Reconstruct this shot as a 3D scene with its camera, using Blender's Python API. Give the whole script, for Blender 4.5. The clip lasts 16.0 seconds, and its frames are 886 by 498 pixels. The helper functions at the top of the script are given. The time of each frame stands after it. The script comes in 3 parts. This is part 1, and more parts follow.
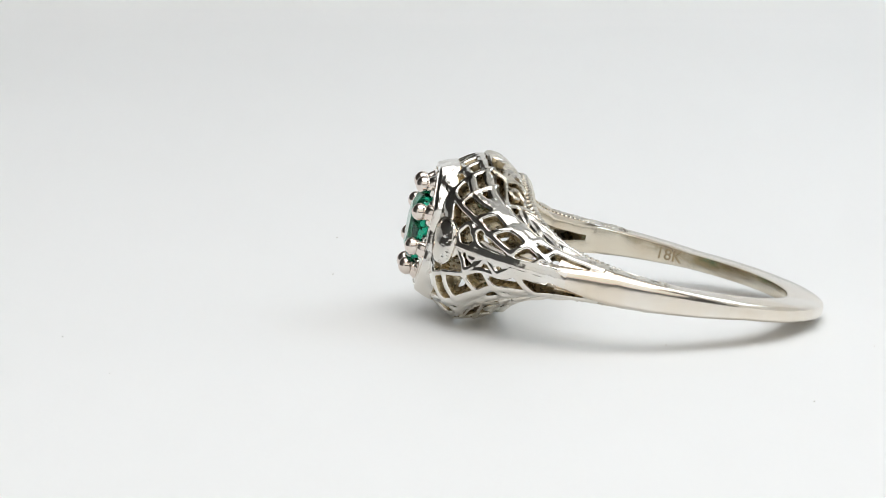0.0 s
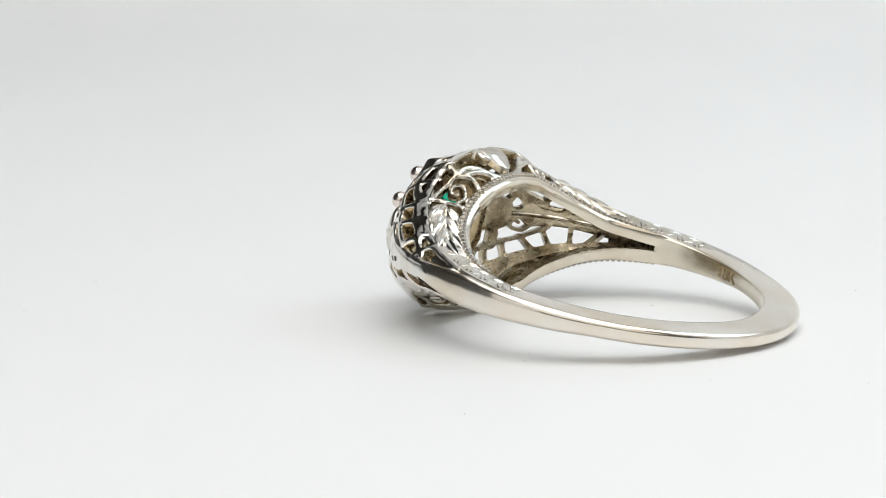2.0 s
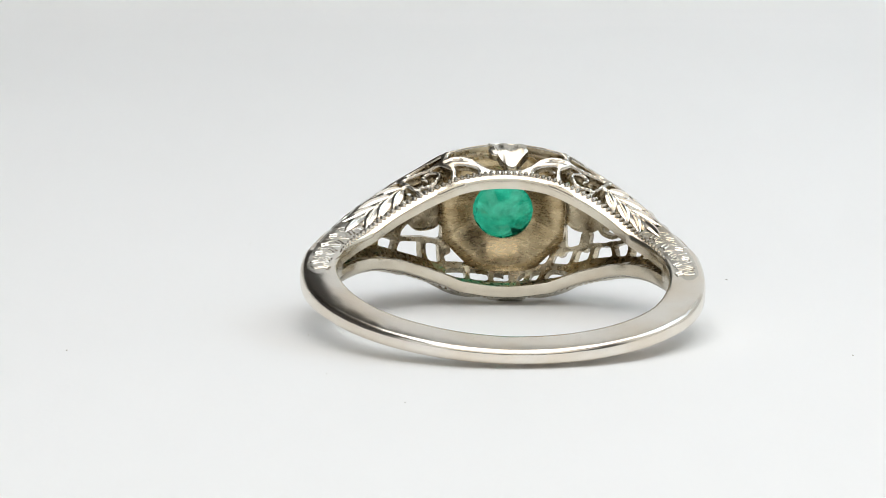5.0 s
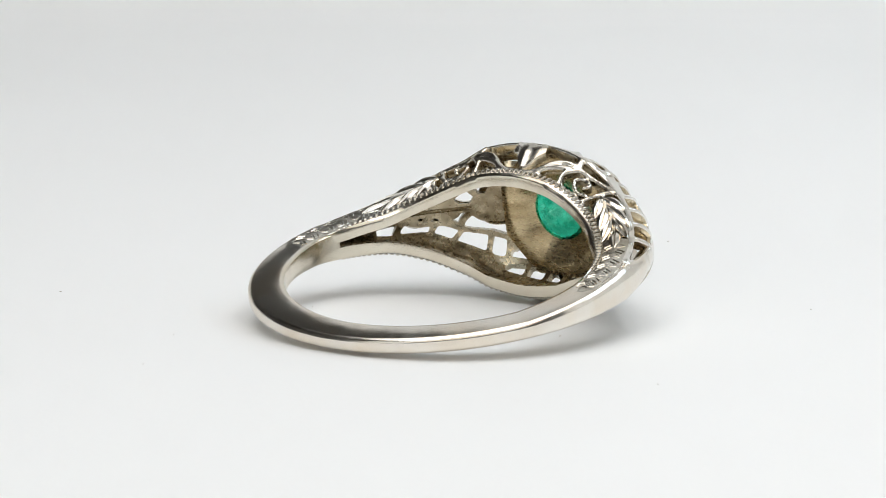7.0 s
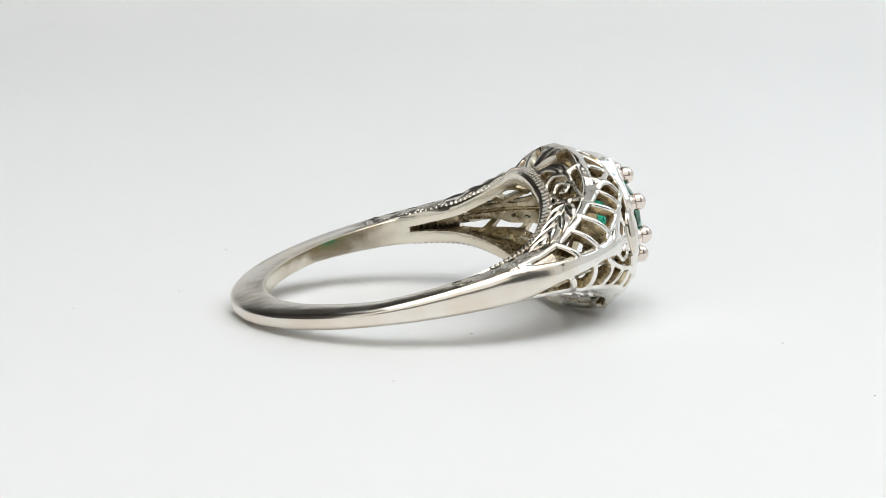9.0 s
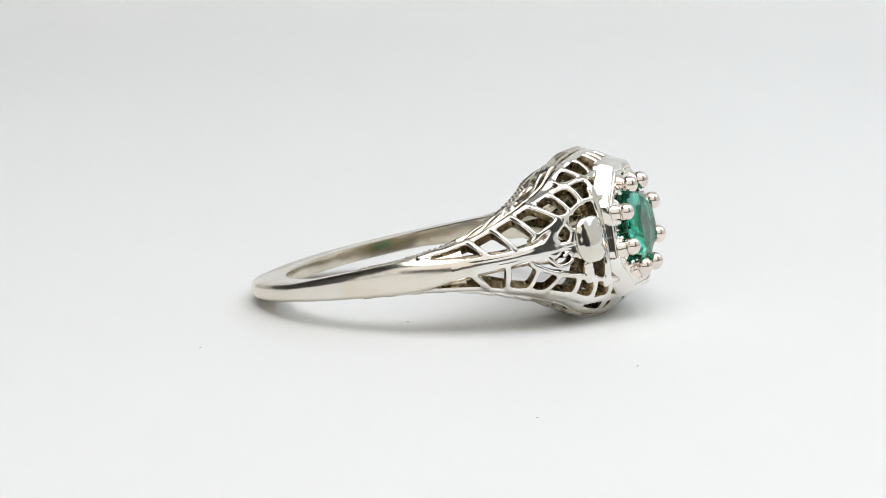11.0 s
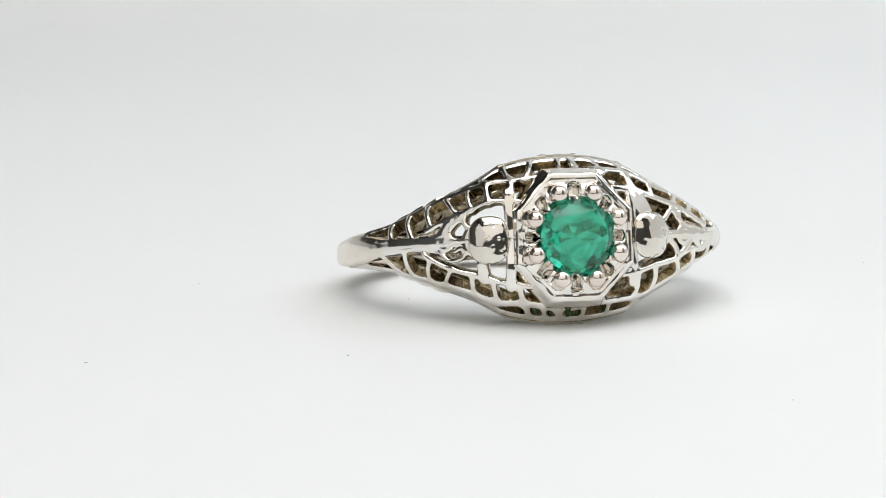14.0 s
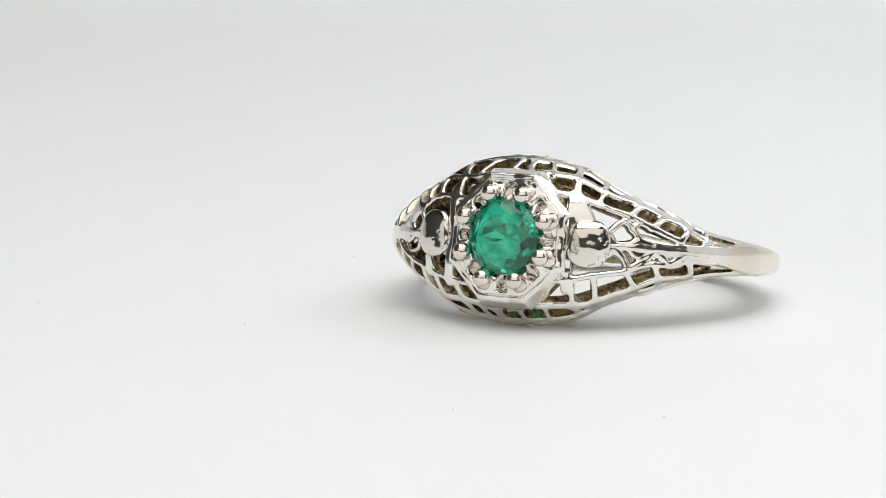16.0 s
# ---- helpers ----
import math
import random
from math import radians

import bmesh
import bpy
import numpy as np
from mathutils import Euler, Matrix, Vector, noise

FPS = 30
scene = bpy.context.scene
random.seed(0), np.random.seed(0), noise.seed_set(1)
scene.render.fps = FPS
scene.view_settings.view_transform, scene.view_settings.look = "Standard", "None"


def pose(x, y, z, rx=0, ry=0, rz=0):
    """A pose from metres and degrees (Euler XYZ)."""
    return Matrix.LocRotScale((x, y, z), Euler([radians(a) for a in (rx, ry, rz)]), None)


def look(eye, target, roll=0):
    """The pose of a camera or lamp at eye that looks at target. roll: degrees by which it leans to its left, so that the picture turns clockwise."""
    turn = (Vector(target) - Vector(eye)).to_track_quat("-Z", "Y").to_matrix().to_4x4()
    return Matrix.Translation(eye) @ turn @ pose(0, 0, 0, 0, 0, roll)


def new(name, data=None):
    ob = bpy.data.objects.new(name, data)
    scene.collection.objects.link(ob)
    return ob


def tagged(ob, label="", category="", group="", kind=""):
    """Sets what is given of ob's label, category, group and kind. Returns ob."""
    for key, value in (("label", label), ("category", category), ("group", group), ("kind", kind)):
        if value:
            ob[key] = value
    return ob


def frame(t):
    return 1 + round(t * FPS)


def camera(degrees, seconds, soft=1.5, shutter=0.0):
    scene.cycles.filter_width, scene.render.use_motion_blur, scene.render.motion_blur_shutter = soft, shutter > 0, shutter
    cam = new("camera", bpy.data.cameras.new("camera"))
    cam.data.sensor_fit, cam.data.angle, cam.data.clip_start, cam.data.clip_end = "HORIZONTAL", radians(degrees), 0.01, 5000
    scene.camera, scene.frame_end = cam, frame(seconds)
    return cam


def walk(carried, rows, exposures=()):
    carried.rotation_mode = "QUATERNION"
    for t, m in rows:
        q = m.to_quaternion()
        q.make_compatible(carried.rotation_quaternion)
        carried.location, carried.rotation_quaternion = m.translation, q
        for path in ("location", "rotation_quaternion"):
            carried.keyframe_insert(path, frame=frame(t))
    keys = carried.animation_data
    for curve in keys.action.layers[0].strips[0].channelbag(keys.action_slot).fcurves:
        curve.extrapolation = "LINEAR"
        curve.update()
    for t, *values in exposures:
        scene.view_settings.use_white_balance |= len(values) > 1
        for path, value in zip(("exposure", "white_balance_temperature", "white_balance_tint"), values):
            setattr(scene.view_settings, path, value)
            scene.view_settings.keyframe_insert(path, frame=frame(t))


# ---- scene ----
# The ring is drawn in units of 0.92 mm: x across the face, y towards the back of the shank, z along the finger.
U = 0.00092
FOV = 16.0
SPIN = -18.62          # degrees a second, turntable about the world's z axis

cam = camera(FOV, 16.0, soft=0.7)
CAM_POSE = pose(0, -180.0 * U, 33.5 * U, 90 - 9.43, 0, 1.543) @ pose(0, 0, 0, 0, 0, 0.4)
walk(cam, [(0.0, CAM_POSE), (16.0, CAM_POSE)])

# ---- world and lights ----
world = bpy.data.worlds.new("studio")
scene.world = world
world.use_nodes = True
world.node_tree.nodes["Background"].inputs[0].default_value = (0.75, 0.85, 1.0, 1)
world.node_tree.nodes["Background"].inputs[1].default_value = 0.12


def softbox(name, eye, target, sx, sy, watts, colour):
    data = bpy.data.lights.new(name, "AREA")
    data.shape, data.size, data.size_y, data.energy, data.color = "RECTANGLE", sx, sy, watts, colour
    ob = new(name, data)
    ob.matrix_world = look(eye, target)
    return ob


softbox("softbox_top", (0.02, -0.10, 0.37), (0.02, -0.10, 0), 0.40, 0.38, 1.5, (1.0, 0.965, 0.93))
softbox("softbox_right", (0.222, 0.08, 0.17), (0, 0.12, 0.0), 0.16, 0.26, 0.48, (0.66, 0.83, 1.0))
softbox("softbox_front", (0.05, -0.42, 0.235), (0.04, -0.26, 0.0), 0.60, 0.34, 1.08, (1.0, 0.96, 0.905))
softbox("room_lamp", (-0.1, -0.7, 1.75), (-0.1, -0.7, 0), 1.5, 1.2, 17.0, (0.78, 0.89, 1.0))
scene.view_settings.exposure = -0.83


# ---- materials ----
def material(name):
    m = bpy.data.materials.new(name)
    m.use_nodes = True
    return m, m.node_tree.nodes, m.node_tree.links, m.node_tree.nodes["Principled BSDF"]


def metal(name, base, dark, rough, grain=900.0, bump=0.02, spread=0.1, streak=1.0, pits=0.0):
    """A worked metal: base colour with darker tarnish patches, fine scratches in roughness and bump."""
    m, n, l, p = material(name)
    co = n.new("ShaderNodeTexCoord")
    mp = n.new("ShaderNodeMapping")
    mp.inputs["Scale"].default_value = (1, 1, streak)
    l.new(co.outputs["Object"], mp.inputs[0])
    big = n.new("ShaderNodeTexNoise")
    big.inputs["Scale"].default_value, big.inputs["Detail"].default_value = 350.0, 3.0
    fine = n.new("ShaderNodeTexNoise")
    fine.inputs["Scale"].default_value, fine.inputs["Detail"].default_value = grain * 4, 4.0
    for t in (big, fine):
        l.new(mp.outputs[0], t.inputs["Vector"])
    ramp = n.new("ShaderNodeValToRGB")
    ramp.color_ramp.elements[0].position, ramp.color_ramp.elements[1].position = 0.35, 0.62
    ramp.color_ramp.elements[0].color, ramp.color_ramp.elements[1].color = (*dark, 1), (*base, 1)
    l.new(big.outputs["Fac"], ramp.inputs[0])
    l.new(ramp.outputs[0], p.inputs["Base Color"])
    mr = n.new("ShaderNodeMapRange")
    mr.inputs["To Min"].default_value, mr.inputs["To Max"].default_value = max(rough - spread, 0.02), rough + spread
    l.new(fine.outputs["Fac"], mr.inputs["Value"])
    l.new(mr.outputs[0], p.inputs["Roughness"])
    bp = n.new("ShaderNodeBump")
    dents = n.new("ShaderNodeTexNoise")
    dents.inputs["Scale"].default_value, dents.inputs["Detail"].default_value = 520.0, 0.6
    l.new(co.outputs["Object"], dents.inputs["Vector"])
    bp.inputs["Strength"].default_value, bp.inputs["Distance"].default_value = bump, 0.0002
    small = n.new("ShaderNodeTexNoise")
    small.inputs["Scale"].default_value, small.inputs["Detail"].default_value = 1300.0, 0.5
    l.new(co.outputs["Object"], small.inputs["Vector"])
    worked = n.new("ShaderNodeMath")
    worked.operation = "MULTIPLY_ADD"
    worked.inputs[1].default_value = 0.42
    l.new(small.outputs["Fac"], worked.inputs[0])
    l.new(dents.outputs["Fac"], worked.inputs[2])
    both = n.new("ShaderNodeMath")
    both.operation = "MULTIPLY_ADD"
    both.inputs[1].default_value = 0.035
    l.new(fine.outputs["Fac"], both.inputs[0])
    l.new(worked.outputs[0], both.inputs[2])
    height = both.outputs[0]
    if pits:        # scattered casting pits
        cells = n.new("ShaderNodeTexVoronoi")
        cells.inputs["Scale"].default_value = 2600.0
        l.new(co.outputs["Object"], cells.inputs["Vector"])
        cup = n.new("ShaderNodeMapRange")
        cup.inputs["From Min"].default_value, cup.inputs["From Max"].default_value = 0.1, 0.34
        cup.inputs["To Min"].default_value, cup.inputs["To Max"].default_value = -pits, 0.0
        l.new(cells.outputs["Distance"], cup.inputs["Value"])
        patch = n.new("ShaderNodeMath")
        patch.operation = "MULTIPLY"
        where = n.new("ShaderNodeMapRange")
        where.inputs["From Min"].default_value, where.inputs["From Max"].default_value = 0.47, 0.6
        l.new(big.outputs["Fac"], where.inputs["Value"])
        l.new(cup.outputs[0], patch.inputs[0])
        l.new(where.outputs[0], patch.inputs[1])
        total = n.new("ShaderNodeMath")
        l.new(height, total.inputs[0])
        l.new(patch.outputs[0], total.inputs[1])
        height = total.outputs[0]
    l.new(height, bp.inputs["Height"])
    l.new(bp.outputs[0], p.inputs["Normal"])
    p.inputs["Metallic"].default_value = 1.0
    return m


POLISHED = metal("polished white gold", (0.84, 0.82, 0.78), (0.75, 0.705, 0.63), 0.055, spread=0.035, bump=1.2)
WORN = metal("pitted white gold", (0.83, 0.81, 0.77), (0.76, 0.70, 0.61), 0.13, spread=0.06, bump=0.8)
PITTED = metal("pitted boss gold", (0.80, 0.78, 0.74), (0.70, 0.65, 0.57), 0.07, spread=0.04, bump=1.1, pits=0.5)
PLATE = metal("hand worked white gold", (0.84, 0.82, 0.78), (0.77, 0.73, 0.665), 0.05, spread=0.03, bump=1.6)
SATIN = metal("worn white gold", (0.82, 0.775, 0.705), (0.76, 0.675, 0.56), 0.19, spread=0.06, bump=0.22)
ENGRAVED = metal("engraved white gold", (0.76, 0.73, 0.67), (0.5, 0.45, 0.36), 0.24, spread=0.1, bump=0.7)
# unpolished inner metal; its dark brown also holds the shade inside the piercings
CAST_SHADED = metal("unpolished cast gold, shaded dark", (0.6, 0.52, 0.37), (0.2, 0.15, 0.085), 0.28, spread=0.14, bump=1.2)
BRUSHED = metal("brushed yellowish gold", (0.62, 0.5, 0.31), (0.4, 0.3, 0.16), 0.28, spread=0.14, bump=0.45, streak=3.0)
INNER = metal("worn yellowish inner gold", (0.78, 0.73, 0.62), (0.68, 0.6, 0.48), 0.2, spread=0.08, bump=0.3)
STAMP = metal("dark stamped recess", (0.52, 0.43, 0.29), (0.36, 0.28, 0.17), 0.45)
BALL = metal("rose tinted prong gold", (0.83, 0.75, 0.69), (0.76, 0.67, 0.60), 0.12, spread=0.05, bump=0.1)


def emerald_material():
    m, n, l, p = material("emerald")
    co = n.new("ShaderNodeTexCoord")
    t = n.new("ShaderNodeTexNoise")
    t.inputs["Scale"].default_value, t.inputs["Detail"].default_value, t.inputs["Distortion"].default_value = 900.0, 5.0, 1.2
    l.new(co.outputs["Object"], t.inputs["Vector"])
    r = n.new("ShaderNodeValToRGB")
    r.color_ramp.elements[0].position, r.color_ramp.elements[1].position = 0.36, 0.66
    r.color_ramp.elements[0].color, r.color_ramp.elements[1].color = (0.004, 0.28, 0.155, 1), (0.05, 0.7, 0.45, 1)
    l.new(t.outputs["Fac"], r.inputs[0])
    l.new(r.outputs[0], p.inputs["Base Color"])
    bp = n.new("ShaderNodeBump")
    bp.inputs["Strength"].default_value, bp.inputs["Distance"].default_value = 0.035, 0.0001
    l.new(t.outputs["Fac"], bp.inputs["Height"])
    l.new(bp.outputs[0], p.inputs["Normal"])
    p.inputs["Transmission Weight"].default_value = 0.95
    p.inputs["IOR"].default_value = 1.58
    p.inputs["Roughness"].default_value = 0.01
    return m


EMERALD = emerald_material()


def paper_material():
    m, n, l, p = material("matt white paper")
    co = n.new("ShaderNodeTexCoord")
    a = n.new("ShaderNodeTexNoise")
    a.inputs["Scale"].default_value, a.inputs["Detail"].default_value = 14.0, 4.0
    b = n.new("ShaderNodeTexNoise")
    b.inputs["Scale"].default_value, b.inputs["Detail"].default_value = 2600.0, 3.0
    for t in (a, b):
        l.new(co.outputs["Object"], t.inputs["Vector"])
    r = n.new("ShaderNodeValToRGB")
    r.color_ramp.elements[0].color, r.color_ramp.elements[1].color = (0.87, 0.87, 0.86, 1), (0.91, 0.91, 0.90, 1)
    l.new(a.outputs["Fac"], r.inputs[0])
    l.new(r.outputs[0], p.inputs["Base Color"])
    bp = n.new("ShaderNodeBump")
    bp.inputs["Strength"].default_value, bp.inputs["Distance"].default_value = 0.08, 0.0001
    l.new(b.outputs["Fac"], bp.inputs["Height"])
    l.new(bp.outputs[0], p.inputs["Normal"])
    p.inputs["Roughness"].default_value = 0.55
    return m


PAPER = paper_material()


def wall_material():
    m, n, l, p = material("grey painted wall")
    t = n.new("ShaderNodeTexNoise")
    t.inputs["Scale"].default_value = 6.0
    r = n.new("ShaderNodeValToRGB")
    r.color_ramp.elements[0].color, r.color_ramp.elements[1].color = (0.38, 0.35, 0.31, 1), (0.45, 0.42, 0.38, 1)
    l.new(t.outputs["Fac"], r.inputs[0])
    l.new(r.outputs[0], p.inputs["Base Color"])
    p.inputs["Roughness"].default_value = 0.9
    return m


WALL = wall_material()


# ---- mesh helpers ----
def finish(name, bm, mats, smooth=True):
    bmesh.ops.recalc_face_normals(bm, faces=bm.faces)
    me = bpy.data.meshes.new(name)
    bm.to_mesh(me)
    bm.free()
    for m in mats if isinstance(mats, (list, tuple)) else [mats]:
        me.materials.append(m)
    if smooth:
        me.shade_smooth()
        me.set_sharp_from_angle(angle=radians(38))
    return me


BEND_A = (-180, -150, -120, -90, -60, -40, -20, 20, 35, 45, 60, 90, 120, 150, 180)
BEND_UP = (0.17, 0.08, -0.02, -0.03, -0.06, -0.02, 0, 0.03, 0.08, 0.14, 0.18, 0.22, 0.36, 0.3, 0.17)
BEND_THIN = (1, 1, 1, 1, 1, 1, 1, 1, 0.98, 0.95, 0.93, 0.97, 1, 1, 1)
BEND_X = (0, 0, 0.05, 0.28, 0.24, 0.1, 0, 0, 0.05, 0.1, 0.2, 0.32, 0.16, 0.02, 0)


def bend(p):
    """The worn ring is not quite true: one shoulder sits higher, is slimmer and stands out."""
    a = math.degrees(math.atan2(p.x, -p.y))
    return Vector((p.x + U * float(np.interp(a, BEND_A, BEND_X)), p.y, p.z * float(np.interp(a, BEND_A, BEND_THIN)) + U * float(np.interp(a, BEND_A, BEND_UP))))


def part(name, bm, mats, parent, label="", smooth=True):
    """Links a bmesh as one mesh object under a thing or a part."""
    for v in bm.verts:
        v.co = bend(v.co)
    ob = new(name, finish(name, bm, mats, smooth))
    ob.parent = parent
    return tagged(ob, label)


def loft(bm, rings, closed_ring=True, loop=False, mat=0, caps=True):
    """Skins a row of equal point rings."""
    vs = [[bm.verts.new(Vector(p) * U) for p in r] for r in rings]
    n = len(vs[0])
    span = len(vs) if loop else len(vs) - 1
    for i in range(span):
        a, b = vs[i], vs[(i + 1) % len(vs)]
        for j in range(n if closed_ring else n - 1):
            f = bm.faces.new((a[j], a[(j + 1) % n], b[(j + 1) % n], b[j]))
            f.material_index = mat[j] if isinstance(mat, (list, tuple)) else mat
    if caps and not loop and closed_ring:
        bm.faces.new(vs[0][::-1])
        bm.faces.new(vs[-1])
    return vs


def smooth_path(pts, steps=6):
    """A Catmull-Rom curve through the points."""
    p = [Vector(q) for q in pts]
    if len(p) < 2:
        return p
    p = [2 * p[0] - p[1], *p, 2 * p[-1] - p[-2]]
    out = []
    for i in range(1, len(p) - 2):
        for k in range(steps):
            t = k / steps
            a, b, c, d = p[i - 1], p[i], p[i + 1], p[i + 2]
            out.append(0.5 * (2 * b + (c - a) * t + (2 * a - 5 * b + 4 * c - d) * t * t + (3 * b - a - 3 * c + d) * t ** 3))
    return out + [p[-2]]


# ---- the shell of the ring: angle a in degrees from the face, height z ----
TAB_A = (0, 20, 31, 49, 60, 75, 90, 120, 180)
TAB_OUT = (11.9, 12.05, 12.0, 11.8, 11.6, 11.35, 11.3, 11.38, 11.43)
TAB_EDGE = (9.4, 9.7, 10.2, 10.5, 10.6, 10.75, 10.9, 11.2, 11.3)
TAB_Z = (4.82, 4.36, 3.34, 2.07, 1.45, 1.04, 0.84, 0.52, 0.43)
TAB_RIM = (7.0, 7.35, 7.85, 8.5, 8.75, 9.1, 9.3, 9.3, 9.3)
TAB_RIMZ = (3.8, 3.5, 2.92, 1.88, 1.32, 0.97, 0.76, 0.5, 0.41)


def tab(values, a):
    """A smooth curve through a table over the angle, level at both ends."""
    a = min(abs(a), 179.99)
    n = len(TAB_A)
    i = max(k for k in range(n) if TAB_A[k] <= a)
    x0, x1, y0, y1 = TAB_A[i], TAB_A[i + 1], values[i], values[i + 1]
    m0 = 0.0 if i == 0 else (values[i + 1] - values[i - 1]) / (TAB_A[i + 1] - TAB_A[i - 1])
    m1 = 0.0 if i + 2 >= n else (values[i + 2] - values[i]) / (TAB_A[i + 2] - TAB_A[i])
    h, t = x1 - x0, (a - x0) / (x1 - x0)
    return (2 * t ** 3 - 3 * t * t + 1) * y0 + (t ** 3 - 2 * t * t + t) * h * m0 + (3 * t * t - 2 * t ** 3) * y1 + (t ** 3 - t * t) * h * m1


def polar(r, a, z):
    return Vector((r * math.sin(radians(a)), -r * math.cos(radians(a)), z))


def shell(a, v, lift=0.0):
    """A point of the domed outer face; v runs from -1 to 1 between its edges."""
    r0, re = tab(TAB_OUT, a), tab(TAB_EDGE, a)
    bend = float(np.interp(abs(a), (25, 60), (4.2, 2.5)))
    return polar(r0 - (r0 - re) * abs(v) ** bend + lift, a, v * tab(TAB_Z, a))


def shell_normal(a, v):
    da, dv = shell(a + 0.5, v) - shell(a - 0.5, v), shell(a, v + 0.02) - shell(a, v - 0.02)
    n = da.cross(dv).normalized()
    return n if n.dot(Vector((math.sin(radians(a)), -math.cos(radians(a)), 0))) > 0 else -n


def gallery(a, w, side, lift=0.0):
    """A point of the side face between the shell's edge (w 0) and the finger rim (w 1)."""
    r = tab(TAB_EDGE, a) * (1 - w) + (tab(TAB_RIM, a) + 0.1) * w
    z = tab(TAB_Z, a) * (1 - w) + tab(TAB_RIMZ, a) * w + 0.25 * math.sin(math.pi * w) * tab(TAB_Z, a) / 4.7
    return polar(r, a, side * (z + lift))


def gallery_normal(a, w, side):
    da, dw = gallery(a + 0.5, w, side) - gallery(a - 0.5, w, side), gallery(a, w + 0.02, side) - gallery(a, w - 0.02, side)
    n = da.cross(dw).normalized()
    return n if n.z * side > 0 else -n


def strip(bm, pts, normals, width, depth, crown=0.06):
    """A bar that follows a surface: rounded polished face outside, rough cast walls inside, dark in colour for the
    shade there.
    """
    rings = []
    n = len(pts)
    for i in range(n):
        t = (pts[min(i + 1, n - 1)] - pts[max(i - 1, 0)]).normalized()
        up = normals[i]
        b = t.cross(up).normalized()
        w = (width[min(i * len(width) // n, len(width) - 1)] if isinstance(width, (list, tuple)) else width) / 2
        prof = [(-w * 1.25, -depth), (-w, -0.12), (-w * 0.72, 0.0), (0, crown), (w * 0.72, 0.0), (w, -0.12), (w * 1.25, -depth)]
        rings.append([pts[i] + b * x + up * y for x, y in prof])
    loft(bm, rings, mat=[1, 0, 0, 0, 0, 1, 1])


def blob(bm, c, axes, radii, seg=16, half=False, square=1.0):
    """An ellipsoid, or its outer half, on three axes."""
    rows = seg // 2
    rings = []
    for i in range(rows + 1):
        th = math.pi * i / rows * (0.62 if half else 1.0)
        th = max(th, 1e-3)
        if not half and i == rows:
            th = math.pi - 1e-3
        row = []
        for j in range(seg):
            x, y = math.cos(2 * math.pi * j / seg), math.sin(2 * math.pi * j / seg)
            x, y = math.copysign(abs(x) ** square, x), math.copysign(abs(y) ** square, y)
            row.append(c + axes[2] * radii[2] * math.cos(th) + axes[0] * radii[0] * math.sin(th) * x + axes[1] * radii[1] * math.sin(th) * y)
        rings.append(row)
    loft(bm, rings)


def pierced(bm, us, vs, flat, solid, place, normal, depth, edge=0.08, crown=0.0, blend=0.14):
    """A cast sheet over the grid us x vs, kept where it lies within the widths of the solid lines, with filleted
    joints, rounded edges and rough walls coloured dark for shade.
    flat(u, v) maps to the drawing plane; solid lists (points, width) in it."""
    nu, nv = len(us), len(vs)
    grid = np.array([[flat(u, v) for v in vs] for u in us])
    field = np.zeros((nu, nv))
    for pts, width in solid:
        q = np.array([flat(*p[:2]) for p in pts])
        wid = np.interp(np.linspace(0, 1, len(q)), np.linspace(0, 1, len(width)), width) if isinstance(width, (list, tuple)) else np.full(len(q), width)
        best = np.full((nu, nv), 1e9)
        for k in range(len(q) - 1):
            a, d = q[k], q[k + 1] - q[k]
            f = np.clip(((grid - a) @ d) / max(d @ d, 1e-9), 0, 1)
            best = np.minimum(best, np.hypot(*np.moveaxis(grid - a - f[..., None] * d, 2, 0)) - (wid[k] + (wid[k + 1] - wid[k]) * f) / 2)
        field += np.exp(-np.clip(best, -2, 5) / (blend / 2.2))
    field = -np.log(np.maximum(field, 1e-30)) * (blend / 2.2)
    field = np.where(np.abs(field) < 0.004, 0.004, field)
    cache = {}

    def make(key, u, v, f):
        if key not in cache:
            p, n = place(u, v), normal(u, v)
            t = min(1.0, max(0.0, -f / edge))
            lift = -0.085 * (1 - t) ** 2 + crown * min(1.0, max(0.0, -f / 0.22))
            cache[key] = (bm.verts.new((p + n * lift) * U), bm.verts.new((p - n * depth) * U))
        return cache[key]

    def corner(i, j):
        return make((i, j), us[i], vs[j], field[i, j])

    for i in range(nu - 1):
        for j in range(nv - 1):
            ring4 = ((i, j), (i + 1, j), (i + 1, j + 1), (i, j + 1))
            vals = [field[c] for c in ring4]
            if min(vals) > 0:
                continue
            poly = []
            for k in range(4):
                c0, c1, f0, f1 = ring4[k], ring4[(k + 1) % 4], vals[k], vals[(k + 1) % 4]
                if f0 <= 0:
                    poly.append((corner(*c0), False))
                if (f0 <= 0) != (f1 <= 0):
                    t = f0 / (f0 - f1)
                    u, v = us[c0[0]] + (us[c1[0]] - us[c0[0]]) * t, vs[c0[1]] + (vs[c1[1]] - vs[c0[1]]) * t
                    poly.append((make((min(c0, c1), max(c0, c1)), u, v, 0.0), True))
            if len(poly) < 3:
                continue
            bm.faces.new([p[0][0] for p in poly])
            # back and walls take the second, darker material as painted shade
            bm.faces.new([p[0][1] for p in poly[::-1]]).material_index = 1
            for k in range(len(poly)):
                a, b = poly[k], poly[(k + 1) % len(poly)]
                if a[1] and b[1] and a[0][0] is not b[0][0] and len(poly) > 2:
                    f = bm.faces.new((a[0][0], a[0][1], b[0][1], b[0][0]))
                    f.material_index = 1


